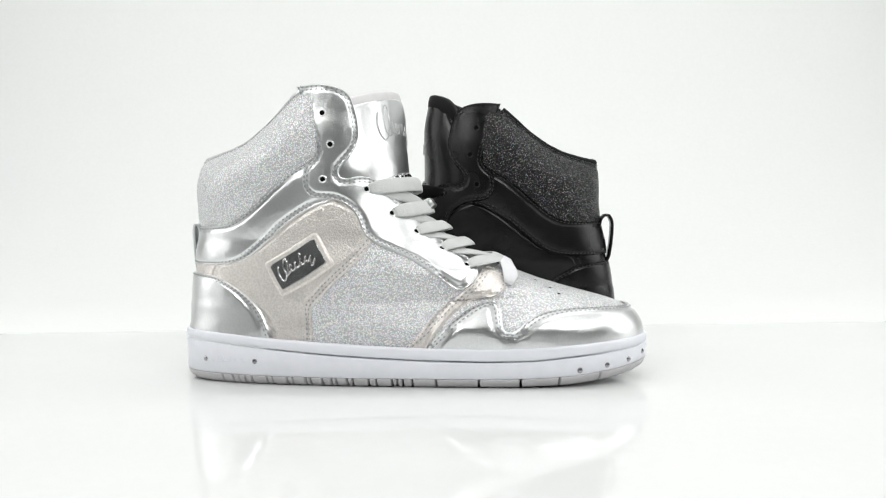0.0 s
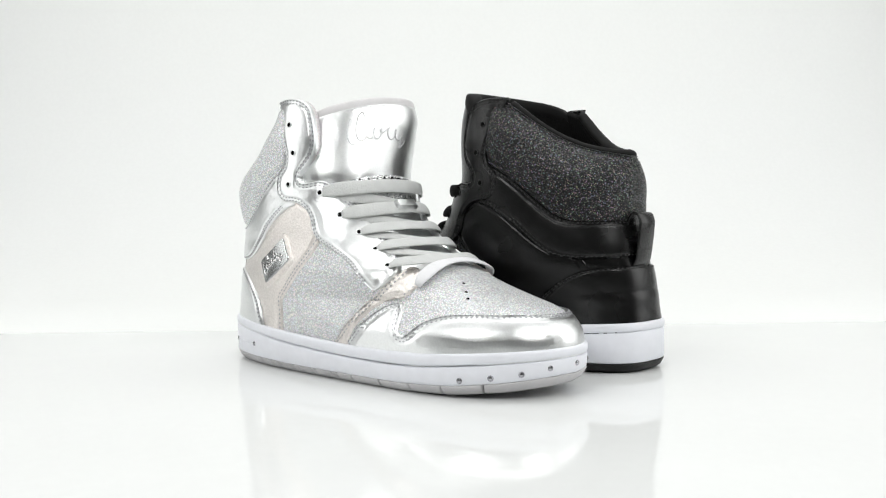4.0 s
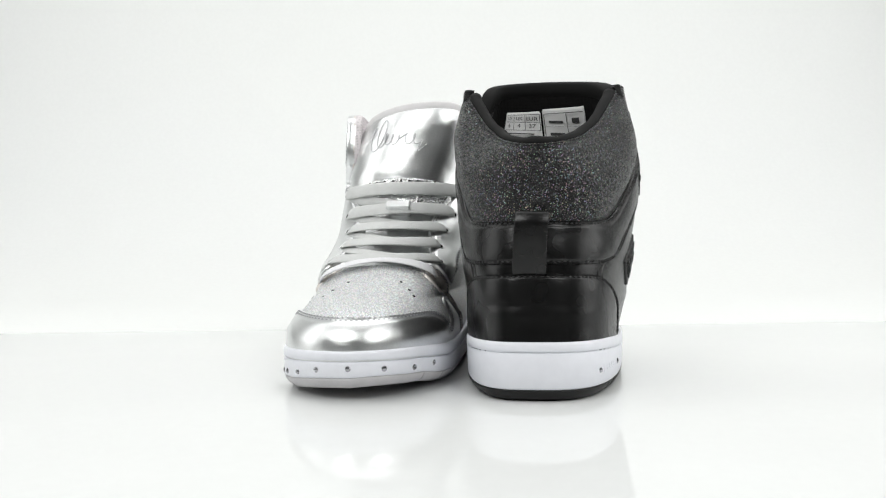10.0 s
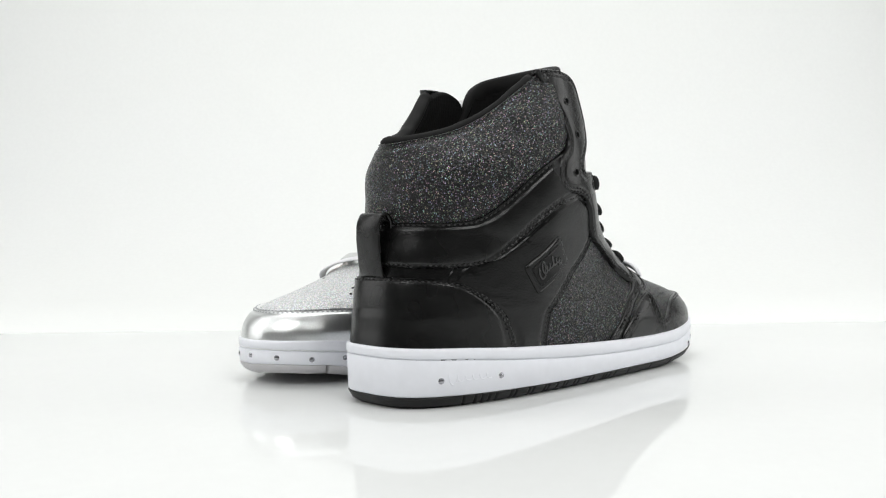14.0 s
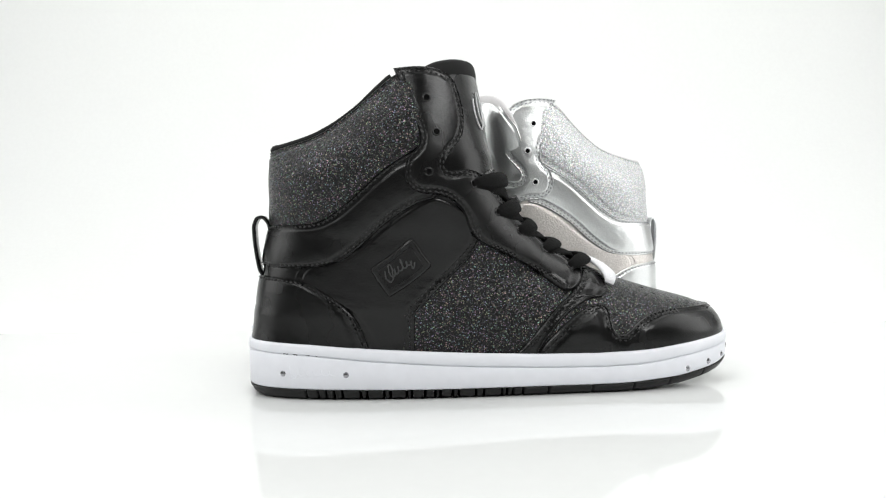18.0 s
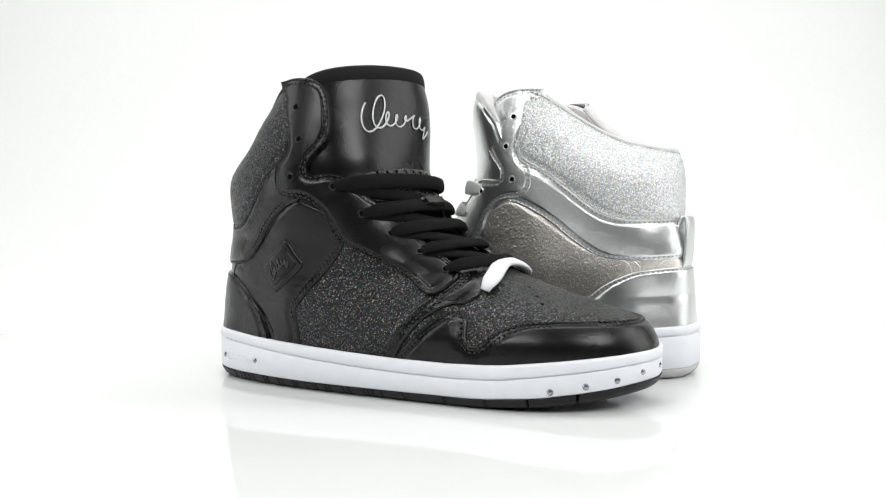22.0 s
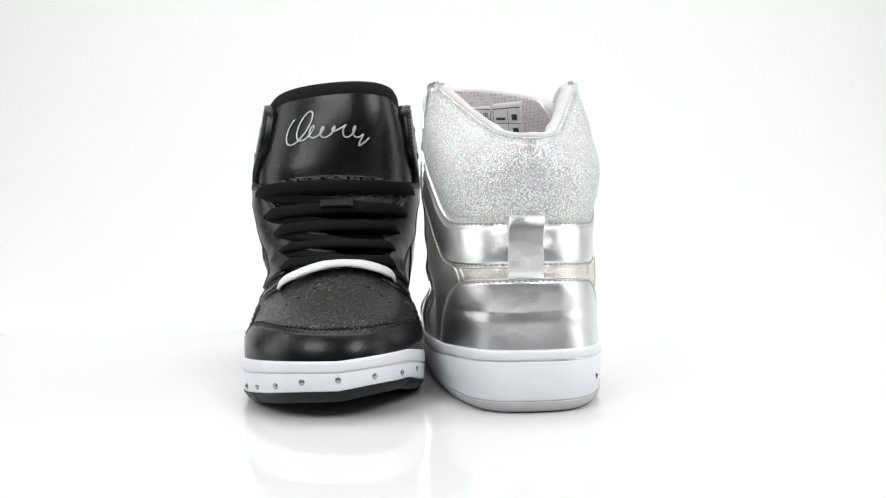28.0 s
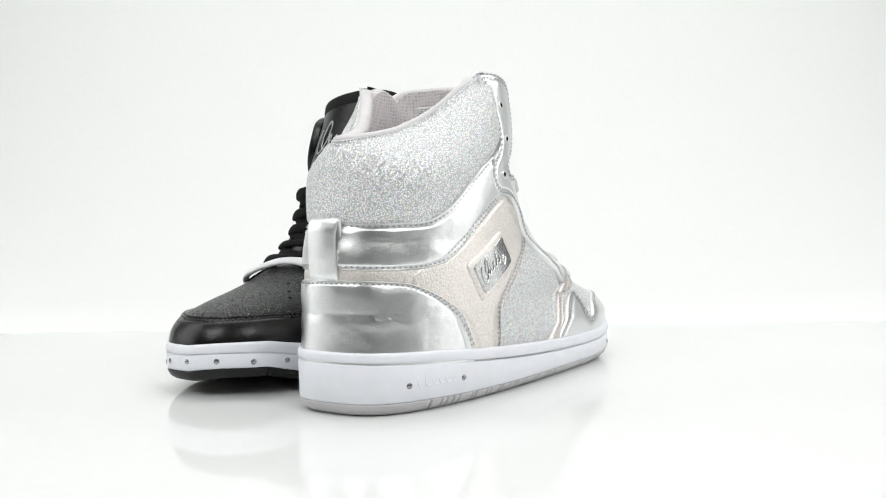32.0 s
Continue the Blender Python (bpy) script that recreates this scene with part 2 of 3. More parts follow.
# ---------------------------------------------------------------- building blocks
def link(name, verts, faces, mat, parent=None, label="", smooth=True):
    me = bpy.data.meshes.new(name)
    me.from_pydata([tuple(map(float, p)) for p in verts], [], [tuple(map(int, f)) for f in faces])
    me.materials.append(mat)
    if smooth:
        me.polygons.foreach_set("use_smooth", [True] * len(me.polygons))
    me.update()
    ob = new(name, me)
    if parent:
        ob.parent = parent
    return tagged(ob, label)


def rounded(pts, times=2, closed=True):
    """Corner cutting; a point given twice stays sharp."""
    p = np.array(pts, float)
    for _ in range(times):
        q = np.roll(p, -1, axis=0) if closed else p[1:]
        a = p if closed else p[:-1]
        r = np.empty((2 * len(a), 2))
        r[0::2], r[1::2] = 0.75 * a + 0.25 * q, 0.25 * a + 0.75 * q
        p = r if closed else np.vstack([p[:1], r, p[-1:]])
    keep = [0]
    for i in range(1, len(p)):
        if np.hypot(*(p[i] - p[keep[-1]])) > 1e-5:
            keep.append(i)
    return p[keep]


def spaced(p, step, closed=True):
    q = np.vstack([p, p[:1]]) if closed else p
    d = np.concatenate([[0], np.cumsum(np.hypot(*np.diff(q, axis=0).T))])
    n = max(4, int(d[-1] / step))
    u = np.linspace(0, d[-1], n + 1)
    r = np.stack([np.interp(u, d, q[:, 0]), np.interp(u, d, q[:, 1])], -1)
    return r[:-1] if closed else r


def area2(p):
    q = np.roll(p, -1, axis=0)
    return float((p[:, 0] * q[:, 1] - q[:, 0] * p[:, 1]).sum())


def inside(pts, poly):
    x, y = pts[:, 0], pts[:, 1]
    c = np.zeros(len(pts), bool)
    for (x1, y1), (x2, y2) in zip(poly, np.roll(poly, -1, axis=0)):
        if y1 != y2:
            c ^= ((y1 > y) != (y2 > y)) & (x < (x2 - x1) * (y - y1) / (y2 - y1) + x1)
    return c


def edge_distance(pts, poly):
    a, b = poly, np.roll(poly, -1, axis=0)
    best = np.full(len(pts), 9.0)
    for p, q in zip(a, b):
        d = q - p
        k = np.clip(((pts - p) @ d) / max(d @ d, 1e-12), 0, 1)
        best = np.minimum(best, np.hypot(*(pts - p - k[:, None] * d).T))
    return best


def uneven(q, size):
    """Slight waviness of cut and stretched leather."""
    u, v = q[:, 0] * 1000, q[:, 1] * 1000
    w = np.sin(u * 0.31 + 1.7 * np.sin(v * 0.13 + 0.4)) * np.sin(v * 0.27 + 1.1 * np.sin(u * 0.11))
    w += 0.6 * np.sin(u * 0.17 - v * 0.21 + 2.0) + 0.35 * np.sin(u * 0.62 + v * 0.45 + 0.5 * np.sin(v * 0.3))
    return size * w


def panel(name, poly, mat, parent, top, skirt, label="", puff=0.0, flip=False, step=0.0034, round_times=2, bevel=0.0014, wave=0.00002, stitched=0.0008, side_puff=(0, 0), reach=0.006):
    """A cut piece of leather laid on the last: poly in pattern coordinates, its face at the height top, its rim down to skirt."""
    p = spaced(rounded(poly, round_times), 0.0022)
    p = p + np.stack([uneven(p * 2.1, wave * 1.2), uneven(p[:, ::-1] * 2.3, wave * 1.2)], -1)
    if area2(p) < 0:
        p = p[::-1]
    n = len(p)
    lo, hi = p.min(0), p.max(0)
    gx, gy = np.meshgrid(np.arange(lo[0], hi[0], step), np.arange(lo[1], hi[1], step))
    g = np.stack([gx.ravel(), gy.ravel()], -1)
    g[:, 0] += 0.5 * step * (np.round((g[:, 1] - lo[1]) / step) % 2)
    if stitched:
        bevel = min(bevel, 0.0009)
    t = np.roll(p, -1, axis=0) - np.roll(p, 1, axis=0)
    t /= np.maximum(np.linalg.norm(t, axis=1, keepdims=True), 1e-9)
    ring = p + bevel * np.stack([-t[:, 1], t[:, 0]], -1)
    g = g[inside(g, ring)]
    inward = np.stack([-t[:, 1], t[:, 0]], -1)
    if stitched:
        rows = [(p + e * inward, e - 0.0001) for e in (0.0015, 0.0023, 0.0031, 0.0040, 0.0052)]
        near = np.vstack([q[inside(q, p)][edge_distance(q[inside(q, p)], p) > e] for q, e in rows])
        g = np.vstack([near, g[edge_distance(g, ring) > 0.0054]])
    else:
        g = g[edge_distance(g, ring) > 0.0012]
    alld = np.vstack([ring, g])
    out = delaunay_2d_cdt([Vector(q) for q in alld], [(i, (i + 1) % n) for i in range(n)], [list(range(n))], 1, 1e-7)
    uv = np.array([tuple(q) for q in out[0]])
    faces = [tuple(f) for f in out[2]]

    def lay(q, lift):
        return surface(q[:, 0] / US, q[:, 1]) + normals(q[:, 0] / US, q[:, 1]) * (lift[:, None] if np.ndim(lift) else lift)
    d = edge_distance(uv, p)
    bulge = puff * (1 - np.exp(-np.maximum(0, d - bevel) / reach)) * np.clip((uv[:, 1] - v_of(0.030)) / 0.014, 0, 1) - stitched * (np.exp(-((d - 0.0015) / 0.0005) ** 2) + np.exp(-((d - 0.0031) / 0.0005) ** 2) + 0.25 * np.exp(-((d - 0.0023) / 0.0012) ** 2))
    bulge += (lambda n: np.where(n < 0, -n * side_puff[0], n ** 3 * side_puff[1]))(normals(uv[:, 0] / US, uv[:, 1])[:, 1]) * (1 - np.exp(-(d / 0.014) ** 1.5))
    bulge += uneven(uv * 2.4, stitched * 0.16) * np.exp(-d / 0.006)
    verts = list(lay(uv, top + bulge + uneven(uv, wave)))
    # the rim: rounded over and down to the skirt
    k0 = len(verts)
    levels = [(ring, top), (0.45 * ring + 0.55 * p, skirt + 0.88 * (top - skirt)), (p, skirt + 0.55 * (top - skirt)), (p, skirt)]
    for k, (q, lift) in enumerate(levels):
        verts += list(lay(q, lift + uneven(q, wave) * (1, 0.9, 0.6, 0)[k]))
    for k in range(len(levels) - 1):
        a, b = k0 + k * n, k0 + (k + 1) * n
        faces += [(b + i, b + (i + 1) % n, a + (i + 1) % n, a + i) for i in range(n)]
    if flip:
        faces = [q[::-1] for q in faces]
    f = out[2][len(out[2]) // 2]
    fn = np.cross(verts[f[1]] - verts[f[0]], verts[f[2]] - verts[f[0]])
    if fn @ normals(uv[f[:1], 0] / US, uv[f[:1], 1])[0] < 0:
        faces = [q[::-1] for q in faces]
    return link(name, verts, faces, mat, parent, label)


def seam(poly, a, b, insets, top, mat, parent, name="stitching"):
    """Rows of stitches inside the edge of poly from its corner a to its corner b."""
    sign = 1 if area2(np.array(poly)) > 0 else -1
    idx = [i % len(poly) for i in range(a, b + 1)]
    line = spaced(rounded([poly[i] for i in idx], 2, False), 0.001, False)
    verts, faces = [], []
    for inset in insets:
        t = np.gradient(line, axis=0)
        t /= np.maximum(np.linalg.norm(t, axis=1, keepdims=True), 1e-9)
        gu = np.linalg.norm(surface((line[:, 0] + 0.001) / US, line[:, 1]) - surface((line[:, 0] - 0.001) / US, line[:, 1]), axis=1) / 0.002
        gv = np.linalg.norm(surface(line[:, 0] / US, line[:, 1] + 0.001) - surface(line[:, 0] / US, line[:, 1] - 0.001), axis=1) / 0.002
        nn = np.stack([-t[:, 1] * gv, t[:, 0] * gu], -1)
        nn /= np.maximum(np.linalg.norm(nn, axis=1, keepdims=True), 1e-9)
        q = line + sign * inset * np.stack([nn[:, 0] / np.maximum(gu, 0.2), nn[:, 1] / np.maximum(gv, 0.2)], -1)
        P = surface(q[:, 0] / US, q[:, 1])
        N = normals(q[:, 0] / US, q[:, 1])
        d = np.concatenate([[0], np.cumsum(np.linalg.norm(np.diff(P, axis=0), axis=1))])
        for c in np.arange(0.002, d[-1] - 0.002, 0.0027):
            at = lambda x, arr: np.array([np.interp(x, d, arr[:, k]) for k in range(3)])
            p0, p1, nm = at(c - 0.0010, P), at(c + 0.0010, P), at(c, N)
            w = np.cross(nm, p1 - p0)
            w = w / max(np.linalg.norm(w), 1e-9) * 0.00050
            mid = (p0 + p1) / 2
            k = len(verts)
            low_top = top - 0.00035
            verts += [p0 + nm * (low_top - 0.0002), p1 + nm * (low_top - 0.0002), mid + nm * (low_top + 0.00045), mid + w + nm * low_top, mid - w + nm * low_top]
            faces += [(k, k + 3, k + 2), (k + 3, k + 1, k + 2), (k + 1, k + 4, k + 2), (k + 4, k, k + 2)]
    return link(name, verts, faces, mat, parent)


def sweep(path, ups, section, closed=False, taper=None):
    """A section (list of (across, up)) drawn along path."""
    path, ups = np.array(path, float), np.array(ups, float)
    t = np.gradient(path, axis=0)
    t /= np.maximum(np.linalg.norm(t, axis=1, keepdims=True), 1e-9)
    w = np.cross(ups, t)
    w /= np.maximum(np.linalg.norm(w, axis=1, keepdims=True), 1e-9)
    u = np.cross(t, w)
    m, n = len(section), len(path)
    verts = []
    for i in range(n):
        k = taper[i] if taper is not None else 1
        for a, b in section:
            verts.append(path[i] + w[i] * a * k + u[i] * b * k)
    faces = [(i * m + j, i * m + (j + 1) % m, (i + 1) * m + (j + 1) % m, (i + 1) * m + j) for i in range(n - 1) for j in range(m)]
    faces += [tuple(range(m))[::-1], tuple((n - 1) * m + j for j in range(m))]
    return verts, faces


def oval(w, h, n=10):
    return [(w / 2 * math.cos(2 * math.pi * k / n), h / 2 * math.sin(2 * math.pi * k / n)) for k in range(n)]


def both(pts):
    """An open line of side points (x, z) on the outer side, over the middle (or the heel), and back on the inner side."""
    return [side(*p) for p in pts], [side(*p, inner=True) for p in pts]


def behind(uv):
    return uv[0] + 2 * US if uv[0] < 0 else uv[0], uv[1]


def put(uv, lift):
    s, v = np.array([uv[0] / US]), np.array([uv[1]])
    return (surface(s, v) + normals(s, v) * lift)[0], normals(s, v)[0]


SOFT_BOX = [(math.copysign(abs(math.cos(a)) ** 0.5, math.cos(a)), math.copysign(abs(math.sin(a)) ** 0.5, math.sin(a))) for a in np.linspace(0, 2 * math.pi, 16, endpoint=False)]


# ---------------------------------------------------------------- one high-top sneaker
COLLAR = [(76, 160), (68, 153.5), (56, 143), (44, 135), (30, 130)]
EYE_REAR = [(77, 164), (77, 164), (83, 146), (88, 132), (88, 124), (82, 120), (80, 112), (81, 106), (87, 101), (98, 101), (106, 97), (111, 90), (113, 83),
            (117, 78), (132, 71.5), (148, 63), (160, 54), (167, 49)]
EYE_FRONT = [(177, 61), (169, 66), (154, 76), (142, 87), (130, 99), (118, 112), (112, 114), (102, 112), (100, 115), (101, 119), (109, 128), (111, 138),
             (108.5, 151), (106, 159), (99, 163.5), (88, 165)]
HOLES = [(92, 148), (96, 131), (92, 112)]
LACE_HOLES = [(114, 106), (127, 92), (140, 81), (155, 71), (169, 62), (191, 52)]


def make_sneaker(kit, label, shape, lace_w, lace_h, tongue_z, tongue_skew, tongue_set, tab_out, groove, groove_w):
    root = new("sneaker")
    SHAPE.update(shape)
    tagged(root, label, "shoe", "pair of high-top sneakers")
    U2 = 2 * US
    heel = lambda z: (US, float(v_of(z / 1000)))
    toe = lambda z: (0.0, float(v_of(z / 1000)))
    floor_line = 0.012

    # sole: outline of the last, widened
    ns = 1200
    ss = np.linspace(-1, 1, ns, endpoint=False)
    v20 = float(v_of(0.020))
    ring = surface(ss, np.full(ns, v20))
    t = np.roll(ring, -1, axis=0) - np.roll(ring, 1, axis=0)
    out = np.stack([-t[:, 1], t[:, 0], 0 * t[:, 0]], -1)
    out /= np.linalg.norm(out, axis=1, keepdims=True)
    out *= np.sign((out[0] @ (ring[0] - ring.mean(0))))
    x = ring[:, 0]
    lift = np.clip(ring[:, 1] / 0.03, 0, 1) * np.clip((x - 0.19) / 0.05, 0, 1)
    ztop = np.interp(x, [0, 0.035, 0.064, 0.092, 0.12, 0.15, 0.18, 0.207, 0.24, 0.272], [0.0283, 0.0268, 0.0245, 0.0228, 0.0213, 0.0201, 0.0196, 0.0203, 0.0228, 0.0252]) + 0.0012 * lift
    zbot = np.interp(x, [0, 0.012, 0.19, 0.225, 0.25, 0.272], [-0.0013, -0.0015, -0.0015, 0.0, 0.0028, 0.0065]) + 0.0032 * lift
    spring = SHAPE["toe"][0] * np.clip((x - 0.20) / 0.06, 0, 1) + SHAPE["toe"][1] * lift
    ztop, zbot = ztop + spring, zbot + spring
    zline = ztop - np.interp(x, [0, 0.03, 0.1, 0.2, 0.24, 0.272], [0.0052, 0.0058, 0.0070, 0.0072, 0.0062, 0.0050])
    zout = zbot + np.interp(x, [0, 0.03, 0.09, 0.2, 0.272], [0.0059, 0.0057, 0.0050, 0.0050, 0.0058])

    def rings(levels, close_first=True, close_last=True):
        verts, faces = [], []
        for z, o in levels:
            verts += [ring[i] * (1, 1, 0) + out[i] * (o[i] if np.ndim(o) else o) + np.array((0, 0, z[i])) for i in range(ns)]
        for k in range(len(levels) - 1):
            faces += [(k * ns + i, k * ns + (i + 1) % ns, (k + 1) * ns + (i + 1) % ns, (k + 1) * ns + i) for i in range(ns)]
        if close_first:
            faces.append(tuple(range(ns))[::-1])
        if close_last:
            faces.append(tuple((len(levels) - 1) * ns + i for i in range(ns)))
        return verts, faces

    mid = link("midsole", *rings([(zout - 0.001, -0.004), (zout + 0.0001, 0.0024), (zout + 0.0008, 0.0030), (zline - 0.0007, 0.0034), (zline - 0.0002, 0.0032), (zline, groove), (zline + groove_w, groove),
                                  (zline + groove_w + 0.0002, 0.0032), (zline + groove_w + 0.0006, 0.0036), (ztop - 0.0012, 0.0036), (ztop - 0.0003, 0.0031), (ztop, 0.0022),
                                  (ztop - 0.0002, 0.0008), (ztop - 0.004, -0.0010)]), WHITE, root, "white rubber midsole with a moulded line")
    # outsole with notches along both sides
    cum = np.concatenate([[0], np.cumsum(np.linalg.norm(np.diff(ring, axis=0), axis=1))])
    notch = np.zeros(ns)
    for g in (32, 38, 42, 46, 50, 59, 62, 71, 74, 82, 84.5, 91, 96.5, 99, 105, 108, 117, 121, 130, 132.5, 136, 141, 154, 177, 199, 219, 240):
        for sgn in (1, -1):
            cand = [i for i in range(ns) if ss[i] * sgn > 0]
            i = min(cand, key=lambda i: abs(x[i] - g / 1000))
            notch[i] = notch[(i + 1) % ns] = 0.0110
    link("outsole", *rings([(zbot + 0.0008, -0.018), (zbot, -0.004 - notch), (zbot + 0.0004, -0.0012 - notch), (zbot + 0.0020, 0.0012 - notch), (zout - 0.0006, 0.0030 - notch),
                            (zout, 0.0028 - notch), (zout + 0.0001, -0.014)]), kit["outsole"], root, "rubber outsole with notched edge")
    # studs on the sidewall
    studs = [(231, -48, 8.5), (246, -41, 10.6), (258, -31, 12.6), (265, -17, 15.2), (267, 0, 16.3), (261, 15, 15.8), (247, 26, 14.2), (231, 33, 13.8), (20, -34, 12), (52, -42, 11.8)]
    for sx, sy, sz in studs:
        i = int(np.argmin(np.hypot(ring[:, 0] + out[:, 0] * 0.003 - sx / 1000, ring[:, 1] + out[:, 1] * 0.003 - sy / 1000)))
        z = min(max(sz / 1000 + spring[i], zout[i] + 0.002), zline[i] - 0.0018)
        c = ring[i] * (1, 1, 0) + out[i] * 0.0031 + np.array((0, 0, z))
        tt = np.array((-out[i][1], out[i][0], 0))
        up = np.array((0, 0, 1.0))
        verts = [c + out[i] * 0.0009]
        for r, o in ((0.0011, 0.0007), (0.0018, -0.0002)):
            verts += [c + out[i] * o + r * (tt * math.cos(a * math.pi / 4) + up * math.sin(a * math.pi / 4)) for a in range(8)]
        faces = [(0, 1 + a, 1 + (a + 1) % 8) for a in range(8)] + [(1 + a, 9 + a, 9 + (a + 1) % 8, 1 + (a + 1) % 8) for a in range(8)]
        link("stud", verts, faces, CRYSTAL, mid, smooth=False)

    tq = np.linspace(0, 1, 60)
    mz = 0.0125 + 0.0022 * np.sin(2 * math.pi * 5.5 * tq + 2) * (0.6 + 0.9 * np.exp(-(tq / 0.2) ** 2))
    fx = np.linspace(0.025, 0.046, 60) + 0.0009 * np.cos(2 * math.pi * 5.5 * tq + 2)
    lat = np.argsort(ring[ring[:, 1] < 0][:, 0])
    lr, lo = ring[ring[:, 1] < 0][lat], out[ring[:, 1] < 0][lat]
    P = np.stack([fx, np.interp(fx, lr[:, 0], lr[:, 1]), mz], -1)
    N = np.stack([np.interp(fx, lr[:, 0], lo[:, 0]), np.interp(fx, lr[:, 0], lo[:, 1]), 0 * fx], -1)
    link("moulded_flourish", *sweep(P + N * 0.0031, N, oval(0.0006, 0.0007, 6)), WHITE, mid)

    # base of the upper: one quarter piece round the heel
    cl, cm = both(COLLAR)
    fl, fm = both(EYE_FRONT)
    low = [(178, floor_line * 1000), (100, 12), (40, 12)]
    ll, lm = both(low)
    quarter = [ll[0]] + fl[:1] + fl + cl + [heel(126)] + [behind(q) for q in cm[::-1]] + [behind(q) for q in fm[::-1]] + [behind(lm[0])] + \
              [behind(q) for q in lm[1:]] + [heel(12)] + ll[:0:-1]
    panel("quarter", quarter, kit["saddle"], root, -0.0002, -0.0022, step=0.004, stitched=0)
    lining = panel("lining", quarter, kit["lining"], root, -0.0068, -0.0020, flip=True, step=0.005, stitched=0)
    # padded roll along the collar
    line = spaced(rounded(cl + [heel(126)] + [behind(q) for q in cm[::-1]], 2, False), 0.003, False)
    P = surface(line[:, 0] / US, line[:, 1]) - normals(line[:, 0] / US, line[:, 1]) * 0.0030
    link("collar_roll", *sweep(P, normals(line[:, 0] / US, line[:, 1]), oval(kit["roll"], 0.0072, 10)), kit["binding"], root)

    # vamp
    vl, vm = both([(130, 12), (148, 40), (165, 52), (177, 60)])
    vamp = vl + [toe(64)] + vm[::-1] + [toe(12)]
    vp = panel("vamp", vamp, kit["glitter"], root, 0.0009, -0.002, step=0.003, stitched=0)
    # glitter panels of the sides
    for inner in (False, True):
        g = [side(*p, inner=inner) for p in [(112, 82), (76, 42), (75, 36), (78, 12), (134, 12), (154, 38), (169, 54), (150, 67), (133, 76), (124, 80)]]
        panel("side_panel", g, kit["glitter"], root, 0.0004, -0.0012, stitched=0)
        sd = [side(*p, inner=inner) for p in [(62, 12), (85, 12), (85, 12), (84, 36), (86, 44), (98, 57), (121, 79), (118, 92), (98, 103), (89, 102), (71, 91), (52, 76), (42, 70), (24, 67), (20, 56), (40, 48),
                                              (55, 34), (60, 24)]]
        sdp = panel("saddle", sd, kit["saddle"], root, 0.0013, -0.0006, step=0.003)
        seam(sd, 2, 6, (0.0015, 0.0031), 0.0014, kit["thread"], sdp)
    band_top = [(92, 127), (85, 122), (67, 111), (53, 99), (41, 90), (29, 86)]
    bl, bm_ = both(band_top)
    cl2, cm2 = both([(92, 158), (86, 164), (82, 163.5), (76, 160.5), (68, 153), (56, 142.5), (44, 134.5), (30, 129.5)])
    coll = cl2 + [heel(125.5)] + [behind(q) for q in cm2[::-1]] + [behind(q) for q in bm_] + [heel(84)] + bl[::-1]
    panel("collar_panel", coll, kit["glitter"], root, 0.0012, -0.0015, puff=0.0016, side_puff=kit["puff"])
    # ankle band
    b1l, b1m = both([(97, 124), (83, 121.5), (67, 111.5), (53, 99.5), (41, 90.5), (30, 87)])
    b2l, b2m = both([(98, 99), (89, 98.5), (71, 88), (61, 79), (52, 72), (42, 66.5), (24, 64.5)])
    band = b1l + [heel(87.5)] + [behind(q) for q in b1m[::-1]] + [behind(q) for q in b2m] + [heel(66)] + b2l[::-1]
    ab = panel("ankle_band", band, kit["leather"], root, 0.0020, -0.001, puff=0.0008)
    nb = len(band)
    seam(band, 1, 11, (0.0015,), 0.0024, kit["thread"], ab)
    seam(band, 13, nb - 2, (0.0015, 0.0031), 0.0024, kit["thread"], ab)
    strip_l, strip_m = both([(36, 70), (22, 69), (20, 54), (36, 47)])
    panel("heel_strip", strip_l[:2] + [heel(70)] + [behind(q) for q in strip_m[1::-1]] + [behind(q) for q in strip_m[:1:-1]] + [heel(56)] + strip_l[2:],
          kit["saddle"], root, 0.0010, -0.0010, stitched=0)
    # heel counter
    h1l, h1m = both([(64, 12), (62, 26), (57, 36), (51, 44), (42, 51), (33, 56), (22, 60)])
    hc = h1l + [heel(61.5)] + [behind(q) for q in h1m[::-1]] + [heel(12)]
    hp = panel("heel_counter", hc, kit["leather"], root, 0.0024, -0.001, puff=0.0016, reach=0.016)
    seam(hc, 1, 13, (0.0015, 0.0031), 0.0029, kit["thread"], hp)
    # toe cap
    t1l, t1m = both([(147, 12), (149, 22), (158, 31), (168, 38.5), (177, 43), (185, 44), (188.5, 41), (189, 34), (190.5, 29), (195, 28), (201, 33), (208, 37), (219, 39.3), (240, 39.3)])
    tc = t1l + [toe(38.3)] + t1m[::-1] + [toe(12)]
    tp = panel("toe_cap", tc, kit["leather"], root, 0.0022, -0.001, puff=0.0007, step=0.003)
    seam(tc, 1, 27, (0.0015, 0.0031), 0.0027, kit["thread"], tp)
    # straps that end under the last lace, and the eyestays
    for inner in (False, True):
        st = [side(*p, inner=inner) for p in [(134, 12), (136, 21), (163, 48), (176, 62), (182, 61.5), (190, 57), (192, 53.5), (190, 50), (185, 46.5), (181, 47), (174, 45), (162, 37), (150, 24), (148, 12)]]
        sp = panel("lace_strap", st, kit["saddle"], root, 0.0021, -0.001, round_times=1)
        seam(st, 1, 3, (0.0015, 0.0031), 0.0022, kit["thread"], sp)
        seam(st, 4, 8, (0.0015,), 0.0022, kit["thread"], sp)
        ey = [side(*p, inner=inner) for p in EYE_REAR + EYE_FRONT]
        ep = panel("eyestay", ey, kit["leather"], root, 0.0030, -0.0022, step=0.003)
